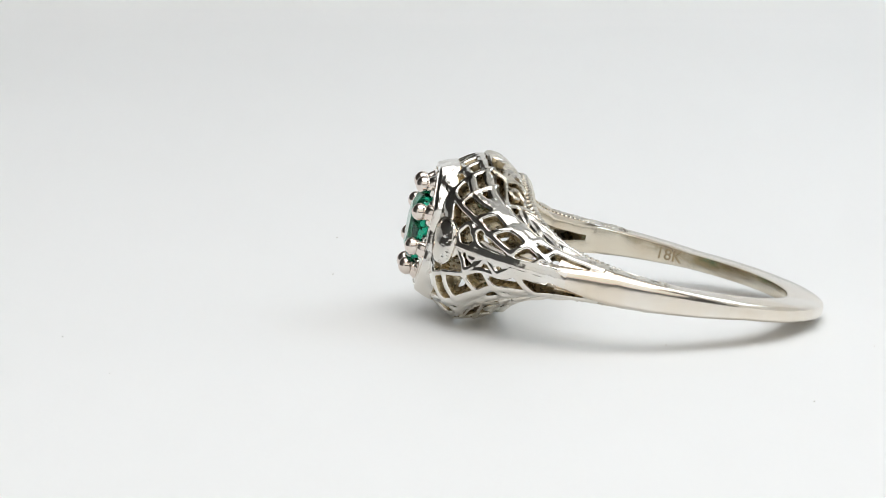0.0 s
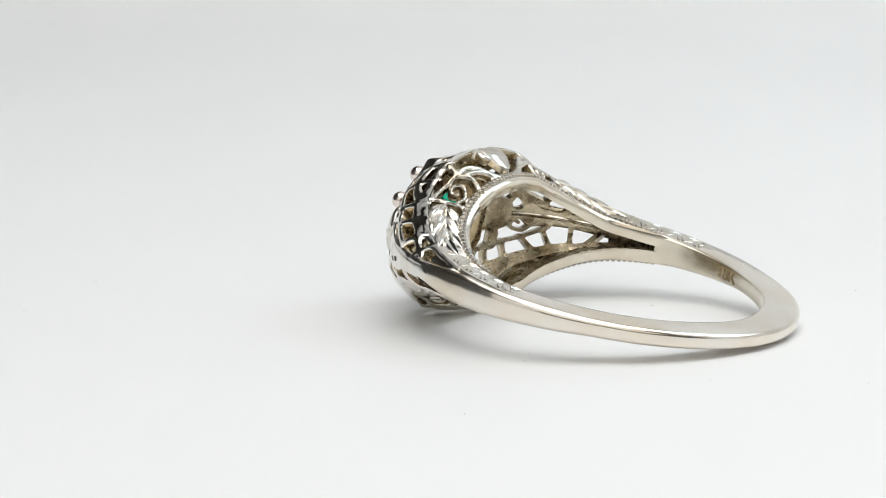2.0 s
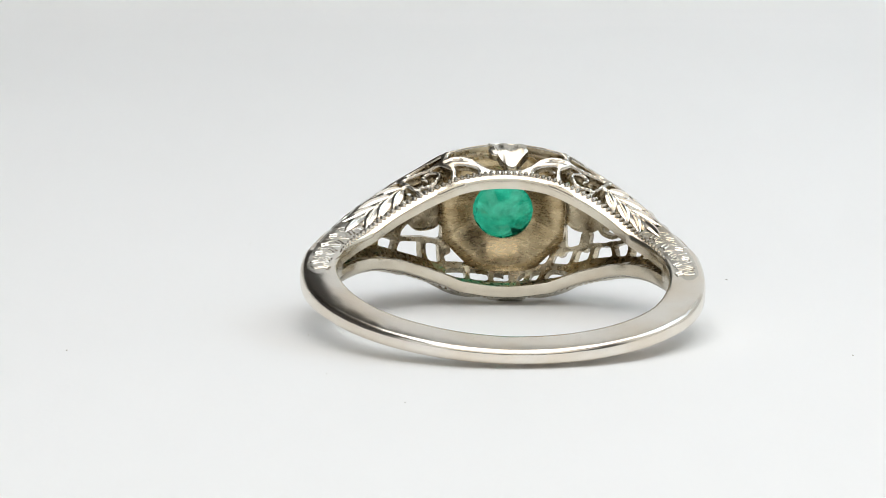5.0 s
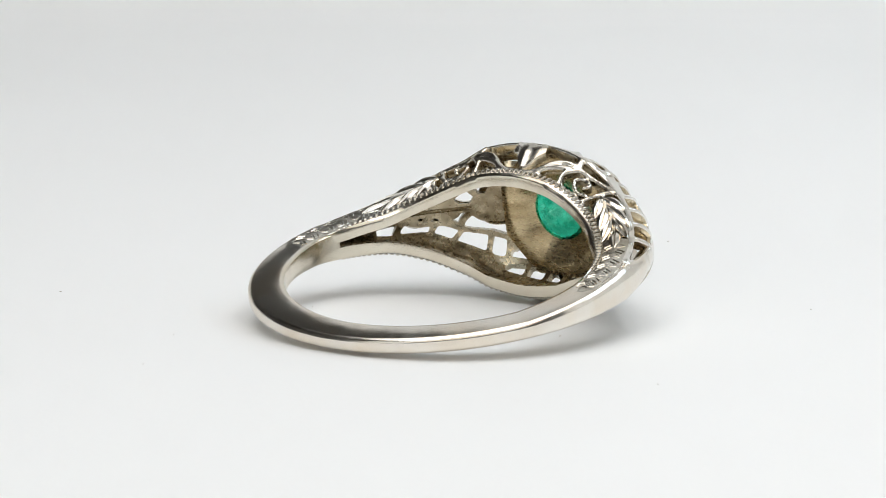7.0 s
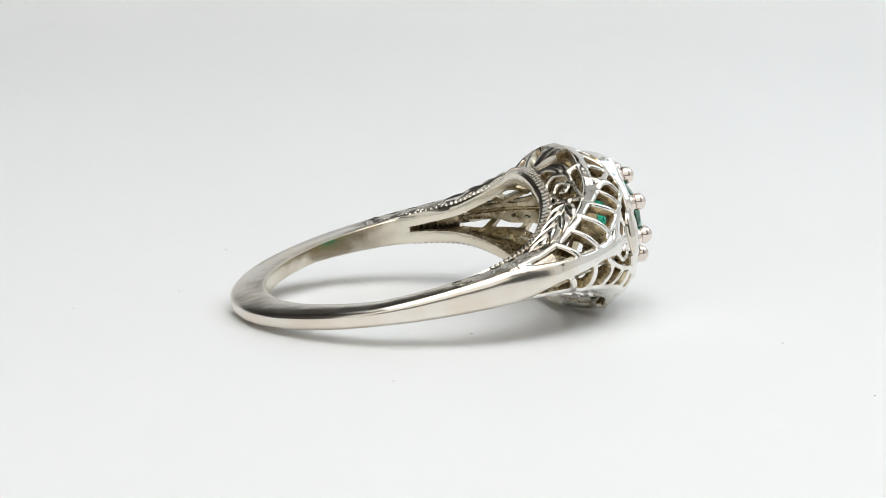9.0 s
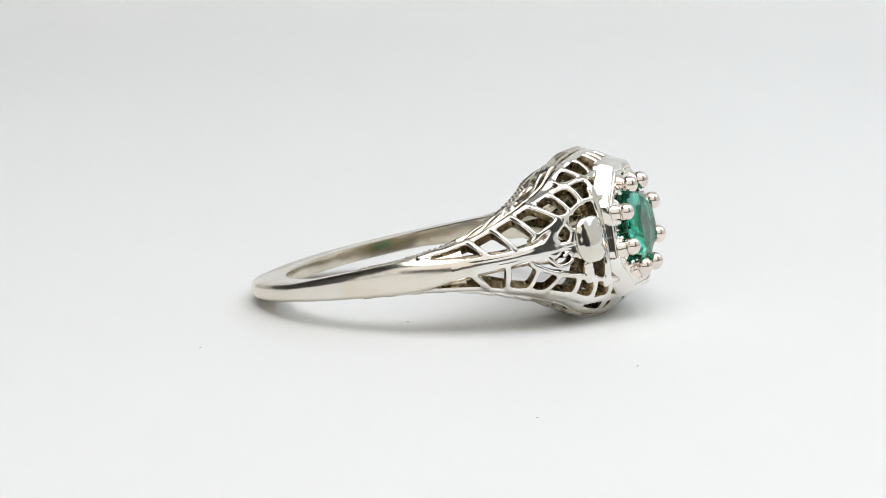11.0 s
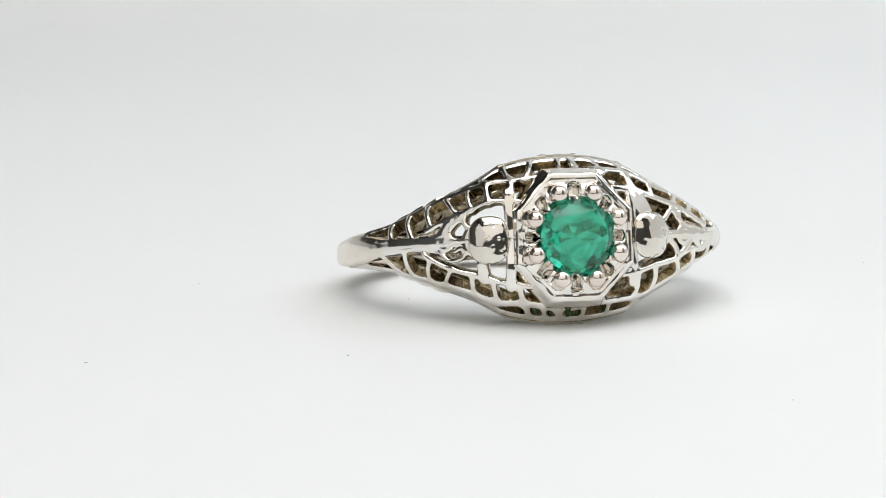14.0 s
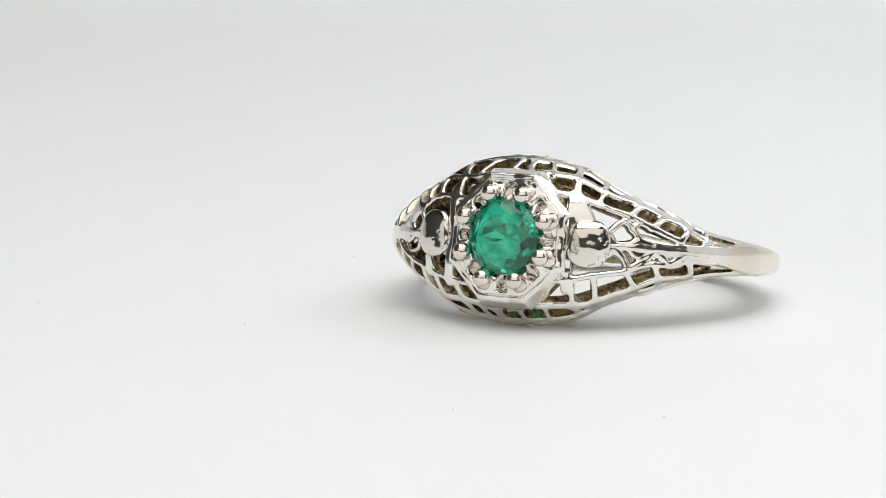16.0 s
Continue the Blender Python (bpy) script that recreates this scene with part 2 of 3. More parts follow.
# ---- setting ----
def build_sweep():
    """White paper that lies flat under the ring and rises in a curve behind it."""
    bm = bmesh.new()
    prof = [(-0.9, 0.0), (-0.4, 0.0), (-0.1, 0.0), (0.0, 0.0), (0.09, 0.0), (0.14, 0.0)]
    r, y0 = 0.035, 0.165
    prof += [(y0 + r * math.sin(radians(q)), r - r * math.cos(radians(q))) for q in range(0, 91, 6)]
    prof += [(y0 + r, 0.055), (y0 + r, 0.07)]
    xs = [-0.7 + 0.1 * i for i in range(15)]
    vs = [[bm.verts.new((x, y, z)) for x in xs] for y, z in prof]
    low = [[bm.verts.new((x, y + (0.002 if z > 0.012 else 0.0), z - 0.002)) for x in xs] for y, z in prof]
    for i in range(len(prof) - 1):
        for j in range(len(xs) - 1):
            bm.faces.new((vs[i][j], vs[i][j + 1], vs[i + 1][j + 1], vs[i + 1][j]))
            bm.faces.new((low[i][j], low[i + 1][j], low[i + 1][j + 1], low[i][j + 1]))
    ob = new("backdrop", finish("backdrop", bm, PAPER))
    tagged(ob, "seamless matt white paper sweep under and behind the ring", "backdrop", kind="structure")


def build_room():
    """Plain walls and a ceiling that close the studio."""
    for name, c, s in (("wall_north", (0, 1.55, 0.6), (3.2, 0.1, 2.4)), ("wall_south", (0, -1.55, 0.6), (3.2, 0.1, 2.4)),
                       ("wall_east", (1.65, 0, 0.6), (0.1, 3.0, 2.4)), ("wall_west", (-1.65, 0, 0.6), (0.1, 3.0, 2.4)),
                       ("ceiling", (0, 0, 1.85), (3.2, 3.0, 0.1)), ("floor", (0, 0, -0.65), (3.2, 3.0, 0.1))):
        bm = bmesh.new()
        bmesh.ops.create_cube(bm, size=1.0, matrix=Matrix.Translation(c) @ Matrix.Diagonal((*s, 1)))
        tagged(new(name, finish(name, bm, WALL, False)), "plain grey painted studio surface", "ceiling" if name == "ceiling" else "wall", kind="structure")


def build_tent():
    """The white cloth side and top of the light tent; it is open towards the camera and to one side behind."""
    for name, c, d in (("wall_tent", (0.23, 0.075, 0.2), (0.004, 0.35, 0.4)), ("wall_tent_front", (-0.25, -0.33, 0.17), (0.004, 0.30, 0.32)), ("wall_tent_back", (0.088, 0.252, 0.2), (0.28, 0.004, 0.4)), ("ceiling_tent", (0, 0.08, 0.402), (0.464, 0.36, 0.004))):
        bm = bmesh.new()
        bmesh.ops.create_cube(bm, size=1.0, matrix=Matrix.Translation(c) @ Matrix.Diagonal((*d, 1)))
        tagged(new(name, finish(name, bm, PAPER, False)), "plain white cloth of a light tent", "ceiling" if name == "ceiling_tent" else "wall", kind="structure")


build_sweep()
build_room()
build_tent()

# ---- the ring ----
ring = new("ring")
ring.empty_display_size = 0.005
tagged(ring, "white gold filigree ring with round green emerald on white paper", "ring")


def build_shank():
    """One band from boss to boss: flat sides on the shank, a tapered spine along each shoulder."""
    bm = bmesh.new()
    rings = []
    at = (26, 30, 33, 35, 36.5, 39, 42, 46, 52, 60, 66, 74, 80, 90, 120, 180)
    tall = (0.4, 0.3, 0.34, 0.6, 0.85, 0.76, 0.64, 0.58, 0.58, 0.64, 0.72, 0.84, 0.9, 0.8, 0.5, 0.43)
    for i in range(0, 241):
        a = 26 + (360 - 52) * i / 240
        q = a if a <= 180 else 360 - a
        ro = tab(TAB_OUT, q) + float(np.interp(q, (26, 60, 66, 80, 95), (0.06, 0.05, 0.07, 0.07, 0)))
        h = float(np.interp(q, at, tall))
        ri = float(np.interp(q, (26, 60, 72, 75, 77, 78.5, 80, 84, 90, 104, 180), (ro - 0.42, ro - 0.42, ro - 0.62, 10.35, 9.7, 9.3, 9.1, 9.16, 9.26, 9.27, 9.25)))
        k = float(np.interp(q, (60, 95), (0, 1)))      # 0: rounded spine, 1: flat-sided band
        outer = []
        for n in range(15):
            u = -1 + 2 * n / 14
            u = math.copysign(1 - (1 - abs(u)) ** 1.5, u)
            outer.append((ro - (0.36 - 0.08 * k) * abs(u) ** (2.4 + 2.2 * k), u))
        prof = [(ri + 0.12, 0.97), (ri + 0.02, 0.86), (ri, 0.5), (ri, -0.5), (ri + 0.02, -0.86), (ri + 0.12, -0.97), (ri + 0.3, -1)] + outer + [(ri + 0.3, 1)]
        rings.append([polar(r, a, z * h) for r, z in prof])
    loft(bm, rings, mat=[1] * 5 + [0] * 18)
    for f in bm.faces:          # the shoulders are more worn than the band; their inner faces get cavity shade as colour
        c = f.calc_center_median()
        if f.material_index == 0 and -c.y > 0.42 * math.hypot(c.x, c.y):
            f.material_index = 2
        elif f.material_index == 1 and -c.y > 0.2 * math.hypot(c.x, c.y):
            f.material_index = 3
    for hand in (-1, 1):        # solid web where the piercing ends
        rows = []
        for i in range(19):
            q = 62 + 32 * i / 18
            low = float(np.interp(q, (62, 70, 75), (0.42, 0.36, 0.1)))      # a shallow recess before the solid band
            rows.append([shell(hand * q, v, -low - d) for v, d in ((-0.97, 0), (-0.6, 0), (-0.3, 0), (0.3, 0), (0.6, 0), (0.97, 0), (0.9, 0.5), (-0.9, 0.5))])
        # back faces in the dark cast material: shade of the cavity put into colour
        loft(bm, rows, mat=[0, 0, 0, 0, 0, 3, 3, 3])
    return part("shank", bm, (SATIN, INNER, WORN, CAST_SHADED), ring, "polished plain white gold band")


def build_rim(side):
    bm = bmesh.new()
    rings = []
    for i in range(129):
        a = -104 + 208 * i / 128
        sink = float(np.interp(abs(a), (84, 104), (0, 1)))      # the ends run out into the band
        r, z = tab(TAB_RIM, a) + 0.5 * sink, tab(TAB_RIMZ, a) - 0.12 * sink
        h = min(0.75, z * 0.8)
        k = float(np.interp(abs(a), (60, 86), (1, 0.05)))
        prof = [(r - 0.42 * k, z - h), (r - 0.5 * k, z - h * 0.5), (r - 0.45 * k, z - 0.1), (r - 0.3 * k, z + 0.02), (r, z + 0.05), (r + 0.14, z - 0.1), (r + 0.14, z - h)]
        rings.append([polar(q, a, side * w) for q, w in prof])
    # the rim's hidden back is coloured dark too, for the shade behind it
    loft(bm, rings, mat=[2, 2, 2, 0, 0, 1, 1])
    rim = part("finger_rim", bm, (SATIN, CAST_SHADED, INNER), ring, "smooth rim with a milgrain edge")
    bm = bmesh.new()
    a = -80.0
    while a < 80:
        r, z = tab(TAB_RIM, a), tab(TAB_RIMZ, a)
        p = polar(r + 0.02, a, side * (z + 0.05))
        fade = float(np.interp(abs(a), (58, 80), (1, 0.45)))
        radial, axial = polar(1, a, 0), Vector((0, 0, side))
        blob(bm, p, (polar(1, a + 90, 0), radial, axial), (0.14, 0.26 * fade, 0.17 * fade), seg=8)
        a += 0.33 / r * 57.3
    tagged(part("milgrain", bm, ENGRAVED, rim, "row of tiny beads"), kind="stuff")


build_shank()
for side in (1, -1):
    build_rim(side)


def build_panel(hand):
    """The pierced shoulder on one side of the face; hand is -1 or 1."""
    bm = bmesh.new()
    lines = []

    rnd = random.Random(11 + hand)

    def bar(nodes, width=0.30, steps=4, wild=1.0):
        """A line of the pattern, a little uneven as handwork is."""
        nodes = [(a + wild * rnd.uniform(-0.35, 0.35), v + wild * rnd.uniform(-0.014, 0.014)) for a, v in nodes]
        if not isinstance(width, (list, tuple)):
            width *= 1.06 + wild * rnd.uniform(-0.18, 0.3)
        lines.append(([tuple(q) for q in smooth_path([Vector((a, v, 0)) for a, v in nodes], steps)], width))

    for s in (1, -1):
        bar([(a, s * 0.96) for a in (75, 70, 60, 45, 30, 15, 0)], 0.22, wild=0.0)
    # the two shoulders are cut differently
    if hand < 0:
        # upper half
        bar([(36, 0.93), (30, 0.88), (25, 0.82), (16, 0.76), (6, 0.74)], 0.26)
        bar([(42, 0.28), (38, 0.38), (32.6, 0.43), (24, 0.51), (18, 0.48), (12, 0.44)], 0.32)
        for nodes in ([(59, 0.93), (55.5, 0.2)], [(51.6, 0.93), (47.5, 0.2)], [(44.6, 0.93), (40.5, 0.35)], [(38, 0.93), (31.5, 0.43)], [(31, 0.88), (27.8, 0.47)], [(24.5, 0.82), (23.0, 0.5)], [(17, 0.77), (16.0, 0.47)],
                      [(25.5, 0.82), (26.5, 0.94)], [(17, 0.77), (19.5, 0.94)], [(12, 0.76), (11, 0.94)], [(3, 0.75), (2, 0.94)]):
            bar(nodes, 0.27)
        bar([(37, 0.14), (34, 0.34), (31.5, 0.43)], 0.5)
        bar([(29.5, 0.44), (29.8, 0.28), (28, 0.14)], 0.24)
        # lower half
        bar([(50, -0.94), (44, -0.91), (38.6, -0.90), (23.3, -0.85), (14, -0.81), (2, -0.83)], 0.26)
        bar([(43, -0.22), (41.4, -0.32), (34.3, -0.50), (23.5, -0.56), (14, -0.58), (9, -0.6)], 0.30)
        for nodes in ([(61, -0.3), (56, -0.93)], [(50, -0.2), (50.5, -0.93)], [(41.4, -0.34), (44, -0.9)], [(34.3, -0.5), (38.6, -0.9)], [(28.6, -0.53), (29.5, -0.87)], [(22.5, -0.56), (22.3, -0.85)], [(15.5, -0.58), (14.3, -0.81)],
                      [(23.3, -0.84), (24.5, -0.94)], [(14.3, -0.80), (13, -0.94)], [(5, -0.83), (3, -0.94)], [(9, -0.82), (8, -0.94)]):
            bar(nodes, 0.28)
        bar([(38.5, -0.14), (36.8, -0.25), (34.4, -0.36), (31.5, -0.3), (30, -0.2), (31.2, -0.12), (32.6, -0.18)], 0.26, 6)
        bar([(25.5, -0.36), (24.8, -0.55)], 0.5)
        bar([(17.4, -0.62), (17.0, 0.0), (17.4, 0.6)], 0.5)
    else:
        # upper half
        bar([(60, 0.5), (51, 0.8), (45, 0.84), (37, 0.9), (27, 0.8), (17.5, 0.84), (8, 0.82), (0, 0.8)], 0.28)
        bar([(48, 0.28), (40, 0.47), (33.4, 0.56), (25, 0.58), (18.4, 0.6), (12, 0.58)], 0.34)
        for nodes in ([(60, 0.94), (56, 0.2)], [(53.6, 0.95), (48.8, 0.33)], [(46.3, 0.94), (40, 0.45)], [(38, 0.95), (33.4, 0.57)], [(27.3, 0.95), (25, 0.6)], [(18, 0.96), (19, 0.62)], [(10, 0.95), (11, 0.8)], [(3, 0.95), (3, 0.8)]):
            bar(nodes, 0.34)
        bar([(28.9, 0.28), (31.9, 0.43), (34.4, 0.33), (37.9, 0.08), (42, 0.06)], 0.36)
        bar([(36.2, 0.52), (34.4, 0.33)], 0.24)
        # lower half
        bar([(60, -0.4), (51.4, -0.3), (47.2, -0.42), (40, -0.33), (32.4, -0.46), (25, -0.45), (19, -0.46), (12, -0.5)], 0.3)
        bar([(54, -0.93), (44.2, -0.76), (37.2, -0.83), (26.8, -0.88), (17.9, -0.8), (8, -0.8), (0, -0.82)], 0.3)
        for nodes in ([(50.8, -0.25), (55, -0.93)], [(41, -0.34), (45.4, -0.94)], [(33.3, -0.48), (38.4, -0.93)], [(24.9, -0.45), (26.8, -0.88)], [(19.2, -0.46), (20.3, -0.82)], [(20.3, -0.82), (22, -0.95)], [(27, -0.88), (28.5, -0.95)],
                      [(12, -0.8), (13, -0.95)], [(4, -0.8), (5, -0.95)]):
            bar(nodes, 0.32)
        bar([(29.5, -0.05), (32.5, -0.2), (34.5, -0.38), (38.2, -0.22), (41.2, -0.1), (43.6, -0.22), (46, -0.36), (50.2, -0.1)], 0.32)
        bar([(17.6, -0.6), (17.2, 0.0), (17.6, 0.6)], 0.5)
        bar([(18.5, 0.6), (20.5, 0.42), (22, 0.2)], [0.7, 1.1, 1.3])
    # spine, boss footing and the solid end
    bar([(74, 0), (60, 0), (45, 0), (39, 0), (36.5, 0), (34, 0), (28, 0)], [1.4, 1.05, 0.75, 0.85, 1.25, 0.6, 0.4])
    bar([(26, 0), (22, 0)], 1.7)
    bar([(73, 0), (71, 0)], [1.9, 1.6])
    us = [hand * 0.32 * k for k in range(250)]
    vv = [-1.14 + k / 70 for k in range(161)]
    pierced(bm, us, vv, lambda u, v: (abs(u) * math.pi / 180 * 11.4, v * tab(TAB_Z, u)), lines, lambda u, v: shell(u, v), shell_normal, 0.6, edge=0.09, crown=0.03)
    panel = part("filigree_panel", bm, (POLISHED, CAST_SHADED), ring, "pierced white gold shoulder")
    b = bmesh.new()      # rib along the inside of the shoulder
    path = [polar(tab(TAB_OUT, a) - 0.62, hand * a, 0) for a in range(30, 77, 2)]
    strip(b, path, [-polar(1, hand * a, 0) for a in range(30, 77, 2)], 0.34, 0.1, 0.1)
    part("inner_rib", b, (INNER, CAST_SHADED), panel)
    # boss beside the bezel
    b = bmesh.new()
    c = shell(hand * 23, 0, -0.02)
    n = shell_normal(hand * 23, 0)
    blob(b, c, (Vector((0, 0, 1)).cross(n), Vector((0, 0, 1)), n), (1.2, 1.34, 0.44), seg=32, square=0.78)
    for f in b.faces:
        f.material_index = 1 if (f.calc_center_median() / U - c).dot(n) < -0.05 else 0
    part("boss", b, (PITTED, CAST_SHADED), panel, "smooth domed boss")


for hand in (-1, 1):
    build_panel(hand)


def build_gallery(side):
    """The leafy side face between the shell's edge and the finger rim."""
    bm = bmesh.new()
    for lo, hi in ((61, 100), (-100, -61)):
        rows = []
        for i in range(25):
            a = lo + (hi - lo) * i / 24
            dip = -0.08 * max(0, (abs(a) - 90) / 10)
            rows.append([gallery(a, w, side, d + dip) for d, w in ((0, 0.0), (0.03, 0.25), (0.04, 0.5), (0.03, 0.75), (0, 1.0), (-0.4, 1.0), (-0.4, 0.0))])
        loft(bm, rows)
    lines = []
    face = part("side_gallery", bm, ENGRAVED, ring, "engraved side with leaves and scrolls")

    def rib(nodes, width=0.36):
        lines.append(([tuple(q) for q in smooth_path([Vector((a, w, 0)) for a, w in nodes], 5)], width))

    def leaf(a0, w0, a1, w1, wide):
        """A pointed leaf with a ridge along its middle."""
        b = bmesh.new()
        p0, p1 = gallery(a0, w0, side, 0.02), gallery(a1, w1, side, 0.02)
        n = gallery_normal((a0 + a1) / 2, (w0 + w1) / 2, side)
        t = p1 - p0
        across = t.cross(n).normalized()
        rows = []
        for i in range(11):
            f = i / 10
            g = wide * math.sin(math.pi * min(f * 0.94 + 0.05, 1)) ** 0.8
            c = gallery(a0 + (a1 - a0) * f, w0 + (w1 - w0) * f, side, 0.0)
            lift = 0.16 * math.sin(math.pi * f)
            rows.append([c - across * g / 2 - n * 0.12, c - across * g * 0.36 + n * (0.02 + lift * 0.7), c - across * g * 0.16 + n * (0.03 + lift), c + n * (lift * 0.45 - 0.03), c + across * g * 0.16 + n * (0.03 + lift), c + across * g * 0.36 + n * (0.02 + lift * 0.7), c + across * g / 2 - n * 0.12, c - n * 0.35])
        loft(b, rows)
        part("leaf", b, WORN, face)

    for h in (-1, 1):
        rib([(h * 37, 0.0), (h * 37, 0.5), (h * 36, 1.0)], 0.24)
        rib([(h * 21, 0.0), (h * 24, 0.4), (h * 22, 0.7), (h * 24, 1.0)], 0.3)
        rib([(h * 10, 1.0), (h * 14, 0.6), (h * 20, 0.35), (h * 28, 0.3), (h * 36, 0.1)], 0.28)
        rib([(h * 35, 0.75), (h * 31, 0.85), (h * 27, 0.65), (h * 29, 0.45), (h * 32, 0.5), (h * 31.5, 0.65)], 0.22)
        rib([(h * 62, 0.45), (h * 52, 0.48), (h * 44, 0.45), (h * 37, 0.4)], 0.2)
        for q in ((39, 0.42, 47, 0.04, 0.8), (39.5, 0.5, 47.5, 0.95, 0.82), (44, 0.44, 54, 0.05, 0.88), (44.5, 0.52, 54.5, 0.95, 0.86), (50, 0.46, 60.5, 0.08, 0.8), (50.5, 0.53, 61, 0.93, 0.78), (55.5, 0.48, 67, 0.52, 0.8)):
            leaf(h * q[0], q[1], h * q[2], q[3], q[4])
            rib([(h * q[0], q[1]), (h * (q[0] + q[2]) / 2, (q[1] + q[3]) / 2), (h * q[2], q[3])], [0.12, q[4] * 0.7, 0.08])
        # scrolls cut into the shoulder, each a little different
        rnd = random.Random(7 + h + 3 * side)
        a, k = 65.0, 0
        while a < 95:
            s, big = (1 if k % 2 else -1), rnd.uniform(0.75, 1.2)
            b = bmesh.new()
            curl = ((-2.9, -0.34), (-1.2, 0.1), (0.6, 0.33), (1.9, 0.2), (1.7, -0.04), (0.8, -0.06), (0.7, 0.1))
            path = smooth_path([Vector((h * (a + x * big + rnd.uniform(-0.3, 0.3)), 0.5 + s * y * rnd.uniform(0.85, 1.1), 0)) for x, y in curl], 5)
            strip(b, [gallery(q.x, q.y, side, 0.01) for q in path], [gallery_normal(q.x, q.y, side) for q in path], rnd.uniform(0.15, 0.22), 0.08, 0.03)
            for x, y in ((2.6, -0.3), (1.2, -0.36)):      # leaflets beside the curl
                p = smooth_path([Vector((h * (a + x - 1.4), 0.5 + s * (y + 0.24), 0)), Vector((h * (a + x - 0.5), 0.5 + s * (y + 0.05), 0)), Vector((h * (a + x), 0.5 + s * y, 0))], 3)
                strip(b, [gallery(q.x, q.y, side, 0.02) for q in p], [gallery_normal(q.x, q.y, side) for q in p], 0.2, 0.07, 0.05)
            part("scroll", b, (ENGRAVED, CAST_SHADED), face)
            a += rnd.uniform(2.9, 4.3)
            k += 1
    # waved ornament over the middle
    b = bmesh.new()
    rows = []
    for i in range(61):
        a = -6.5 + 13 * i / 60
        f = 1 - abs(a / 6.5) ** 2
        wave = 0.035 * math.sin(a * 1.1 + 0.6)
        rows.append([gallery(a - 2 * w, w * (0.35 + 0.5 * f), side, d + (wave if d >= 0 else 0)) for d, w in ((0.02, 0.04), (0.1, 0.25), (0.12, 0.6), (0.02, 1.0), (-0.45, 1.0), (-0.45, 0.0))])
    loft(b, rows)
    part("waved_leaf", b, (ENGRAVED, CAST_SHADED), face, "fluted leaf ornament")
    rib([(-22, 0.5), (-14, 0.72), (-7, 0.95), (0, 1.0)], 0.32)
    rib([(22, 0.5), (14, 0.72), (7, 0.95), (0, 1.0)], 0.32)
    rib([(-4, 0.3), (4, 0.3)], 0.9)
    rib([(a, 0.02) for a in range(-66, 67, 3)], 0.14)
    rib([(a, 0.98) for a in range(-66, 67, 3)], 0.2)
    b = bmesh.new()
    pierced(b, [-66 + 0.55 * k for k in range(241)], [-0.1 + k / 24 for k in range(30)], lambda u, v: (u * math.pi / 180 * 9.3, v * 2.1), lines,
            lambda u, v: gallery(u, v, side), lambda u, v: gallery_normal(u, v, side), 0.5, crown=0.06)
    part("pierced_side", b, (ENGRAVED, CAST_SHADED), face, "pierced leaf and scroll work")


for side in (1, -1):
    build_gallery(side)

HX = 0.08   # the head sits a little off the shank's middle


def octagon(r, ang, blend):
    """Radius towards ang of an octagon of corner radius r, blended to a circle."""
    q = ((math.degrees(ang) + 22.5) % 45) - 22.5
    flat = r * math.cos(radians(22.5)) / math.cos(radians(q))
    return flat * blend + r * (1 - blend)


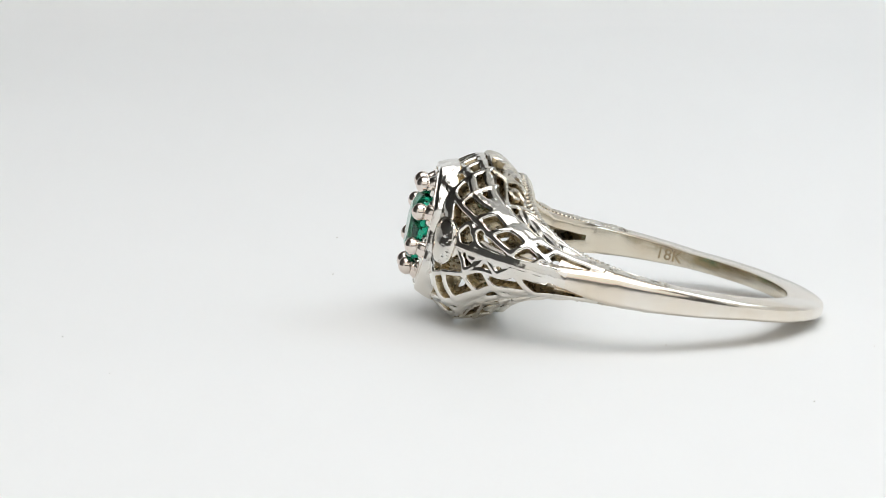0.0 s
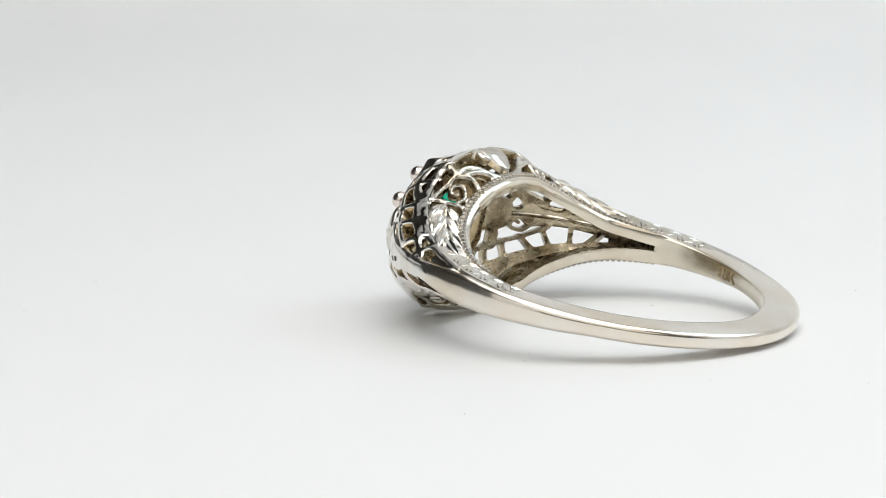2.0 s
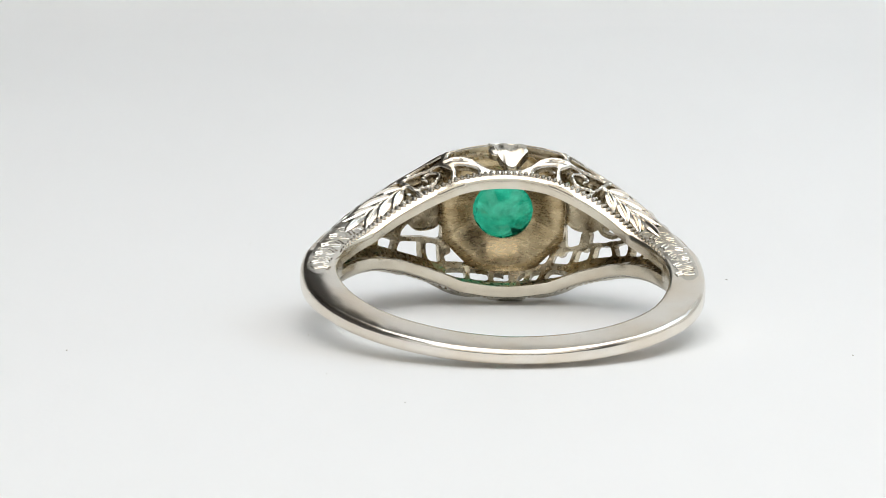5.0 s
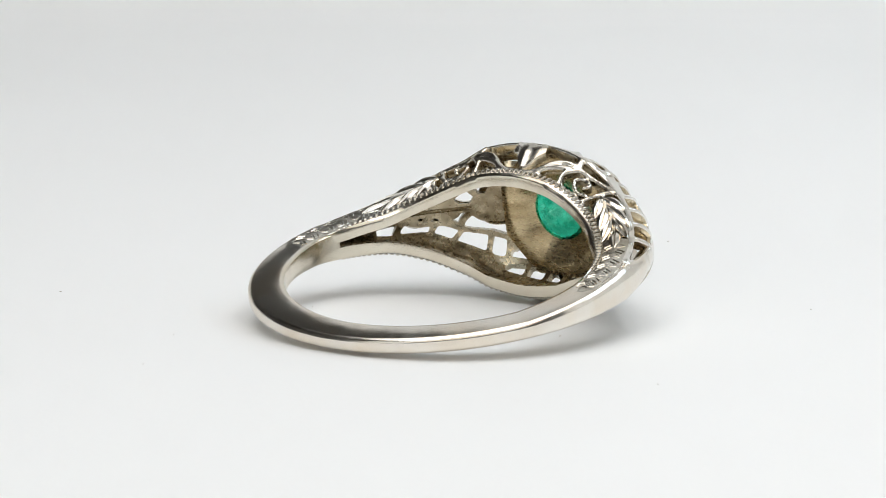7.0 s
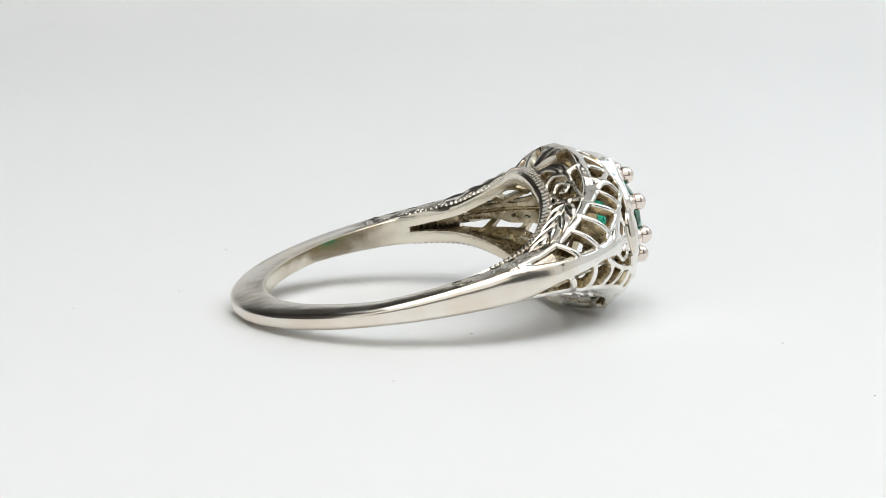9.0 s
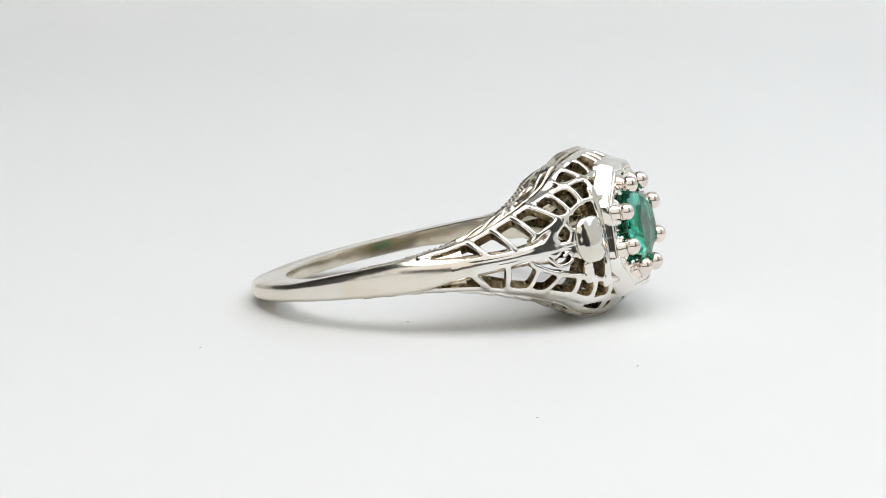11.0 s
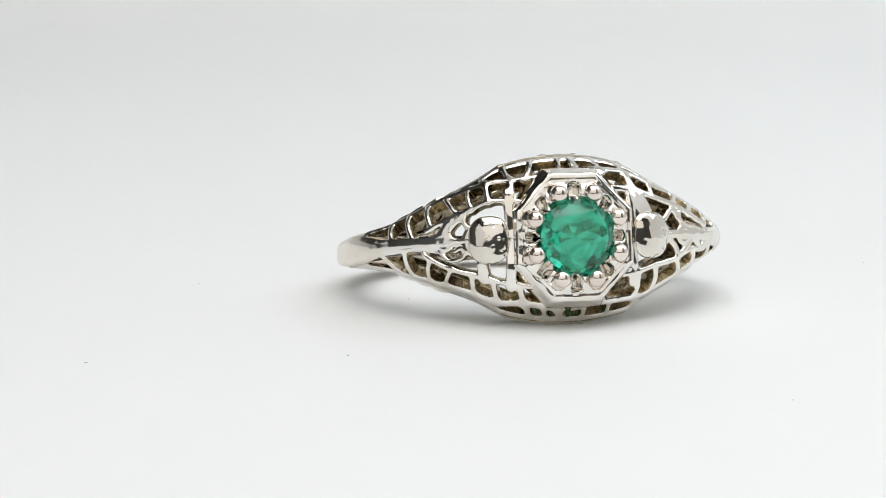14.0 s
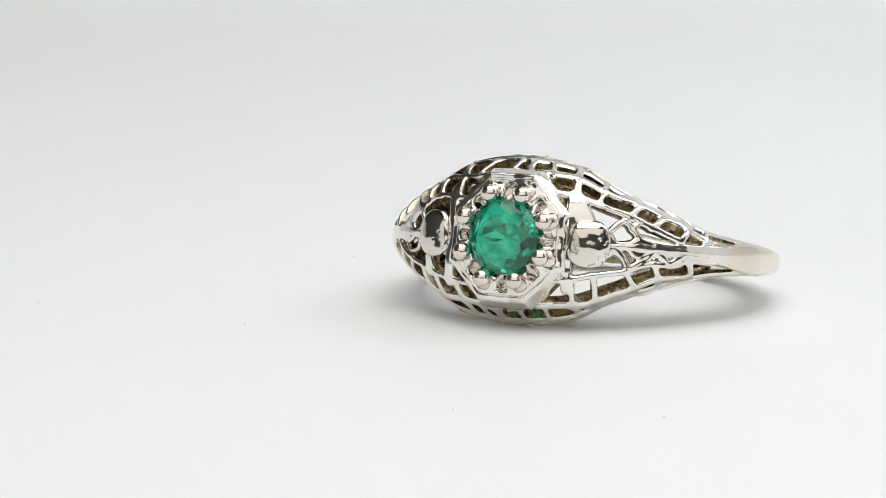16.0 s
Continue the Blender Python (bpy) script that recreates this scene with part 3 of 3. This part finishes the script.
def build_head():
    bm = bmesh.new()
    rows = []
    loops = ((1.78, -11.15, 0, 0), (1.84, -11.5, 0, 0), (2.0, -11.85, 0, 0), (2.2, -12.12, 0, 0.7), (2.42, -12.2, 0, 1.0), (2.7, -12.18, 0.2, 1.0), (2.95, -12.12, 0.5, 1.0), (3.1, -12.06, 0.8, 0.85), (3.2, -12.03, 1, 0.5), (3.3, -12.0, 1, 0.1), (3.38, -11.98, 1, 0),
             (3.46, -11.96, 1, 0), (3.50, -11.86, 1, 0), (3.58, -11.86, 1, 0), (3.62, -11.94, 1, 0), (3.74, -11.93, 1, 0), (3.87, -11.87, 1, 0), (3.94, -11.74, 1, 0), (4.05, -11.5, 0.95, 0), (4.17, -11.2, 0.88, 0),
             (4.26, -10.85, 0.8, 0), (4.1, -10.4, 0.8, 0), (3.8, -10.3, 0.9, 0), (3.2, -10.42, 0.6, 0), (2.4, -10.8, 0.15, 0), (2.0, -11.05, 0, 0))
    for r, y, bl, sc in loops:
        row = []
        for j in range(320):
            q = 2 * math.pi * j / 320
            dip = sc * 0.85 * max(0.0, math.cos(8 * q)) ** 3.5      # notches between the prongs
            rr = octagon(r, q, bl)
            row.append(Vector((HX + rr * math.cos(q) * (1 - 0.07 * bl), y + dip, rr * math.sin(q))))
        rows.append(row)
    loft(bm, rows, loop=True)
    for f in bm.faces:
        c = f.calc_center_median() / U
        rad = math.hypot(c.x - HX, c.z)
        if c.y > -11.0 or rad < 1.9:
            f.material_index = 1
    bezel = part("bezel", bm, (PLATE, BRUSHED), ring, "octagonal white gold bezel plate")
    for k in range(8):
        ang = radians(22.5 + 45 * k)
        out = Vector((math.cos(ang), 0, math.sin(ang)))
        c = Vector((HX, -12.56, 0)) + out * 2.57
        b = bmesh.new()
        tang = out.cross(Vector((0, 1, 0)))
        blob(b, c, (out, tang, Vector((0, -1, 0))), (0.52, 0.52, 0.5), seg=20)
        rows = []
        for y, r, o in ((-11.9, 0.56, 2.74), (-12.1, 0.5, 2.71), (-12.25, 0.44, 2.66), (-12.4, 0.38, 2.6)):
            cc = Vector((HX, y, 0)) + out * o
            rows.append([cc + out * r * math.cos(q) + tang * r * math.sin(q) for q in (2 * math.pi * j / 12 for j in range(12))])
        loft(b, rows)
        part("prong", b, BALL, bezel, "rounded bead prong")
    for k in range(4):       # ridges along the sloping corners
        ang = radians(45 + 90 * k)
        out = Vector((math.cos(ang), 0, math.sin(ang)))
        tang = out.cross(Vector((0, 1, 0)))
        b = bmesh.new()
        rows = []
        for o, h in ((-1.15, 0.0), (-1.0, 0.1), (0, 0.11), (1.0, 0.1), (1.15, 0.0)):
            cc = Vector((HX, -11.90, 0)) + Vector((out.x * 0.93, 0, out.z)) * 3.26 + tang * o
            rows.append([cc - out * 0.15 - Vector((0, -0.1, 0)), cc - out * 0.09 + Vector((0, -h * 0.4 - 0.10, 0)), cc + out * 0.07 + Vector((0, -h * 0.4 - 0.05, 0)), cc + out * 0.14 + Vector((0, 0.1, 0))])
        loft(b, rows)
        part("corner_ridge", b, POLISHED, bezel)
    # the cut stone
    b = bmesh.new()
    pts = []
    for n, r, y, off in ((8, 1.3, -12.95, 30), (8, 1.8, -12.72, 7.5), (16, 2.12, -12.42, 0), (16, 2.12, -12.34, 0), (16, 1.98, -11.6, 11.25), (16, 1.6, -11.1, 0), (8, 0.85, -10.86, 22.5), (1, 0.0, -10.75, 0)):
        for k in range(n):
            q = radians(off + 360 * k / n)
            pts.append(b.verts.new(Vector((HX + r * math.cos(q), y, r * math.sin(q))) * U))
    bmesh.ops.convex_hull(b, input=b.verts)
    part("emerald", b, EMERALD, bezel, "round faceted green emerald", smooth=False)


build_head()


def build_stamp():
    data = bpy.data.curves.new("stamp_text", "FONT")
    data.body, data.size, data.extrude, data.align_x, data.align_y = "18K", 1.0, 0.03, "CENTER", "CENTER"
    tmp = new("stamp_text", data)
    bpy.context.view_layer.update()
    me = bpy.data.meshes.new_from_object(tmp)
    bpy.data.objects.remove(tmp)
    for v in me.vertices:
        x, y, z = v.co
        a = -112.5 - x / 9.25 * 57.3
        v.co = bend(polar(9.25 - z - 0.005, a, y) * U)
    me.materials.append(STAMP)
    ob = new("stamp", me)
    ob.parent = ring
    tagged(ob, "karat mark stamped inside the band")
    b = bmesh.new()
    blob(b, polar(9.31, -89.5, 0), (polar(1, 0.5, 0), Vector((0, 0, 1)), polar(1, 90.5, 0)), (0.13, 0.13, 0.03), seg=10)
    part("punch_mark", b, STAMP, ring, "small round punch mark inside the band")


build_stamp()


# ---- dust on the turning paper ----
def build_dust():
    bm = bmesh.new()
    rnd = random.Random(4)
    for k in range(12):
        r, a = 30 * math.sqrt(rnd.random()), rnd.uniform(0, 2 * math.pi)
        c = Vector((r * math.cos(a), r * math.sin(a), 0.012))
        s = rnd.uniform(0.015, 0.05)
        ax = Vector((math.cos(a * 7), math.sin(a * 7), 0))
        blob(bm, c, (ax, ax.cross(Vector((0, 0, 1))), Vector((0, 0, 1))), (s * rnd.uniform(1, 2.5), s, 0.02), seg=6)
    ob = new("dust", finish("dust", bm, CAST_SHADED))
    return tagged(ob, "tiny dark specks of dust on the white paper", "dust", kind="stuff")


dust = build_dust()

TILT = 12.0
SEAT = pose(0.747 * U, 5.818 * U, 2.79 * U)
FACE = pose(0, 0, 0, 0, 0, 4.7)


def motions():
    rows, specks = [], []
    for i in range(33):
        t = 0.5 * i
        turn = pose(0, 0, 0, 0, 0, SPIN * (t - 14.5))
        rows.append((t, turn @ Matrix.Translation(SEAT.translation) @ FACE @ pose(0, 0, 0, -TILT, 0, 0)))
        specks.append((t, turn))
    walk(ring, rows)
    walk(dust, specks)


motions()
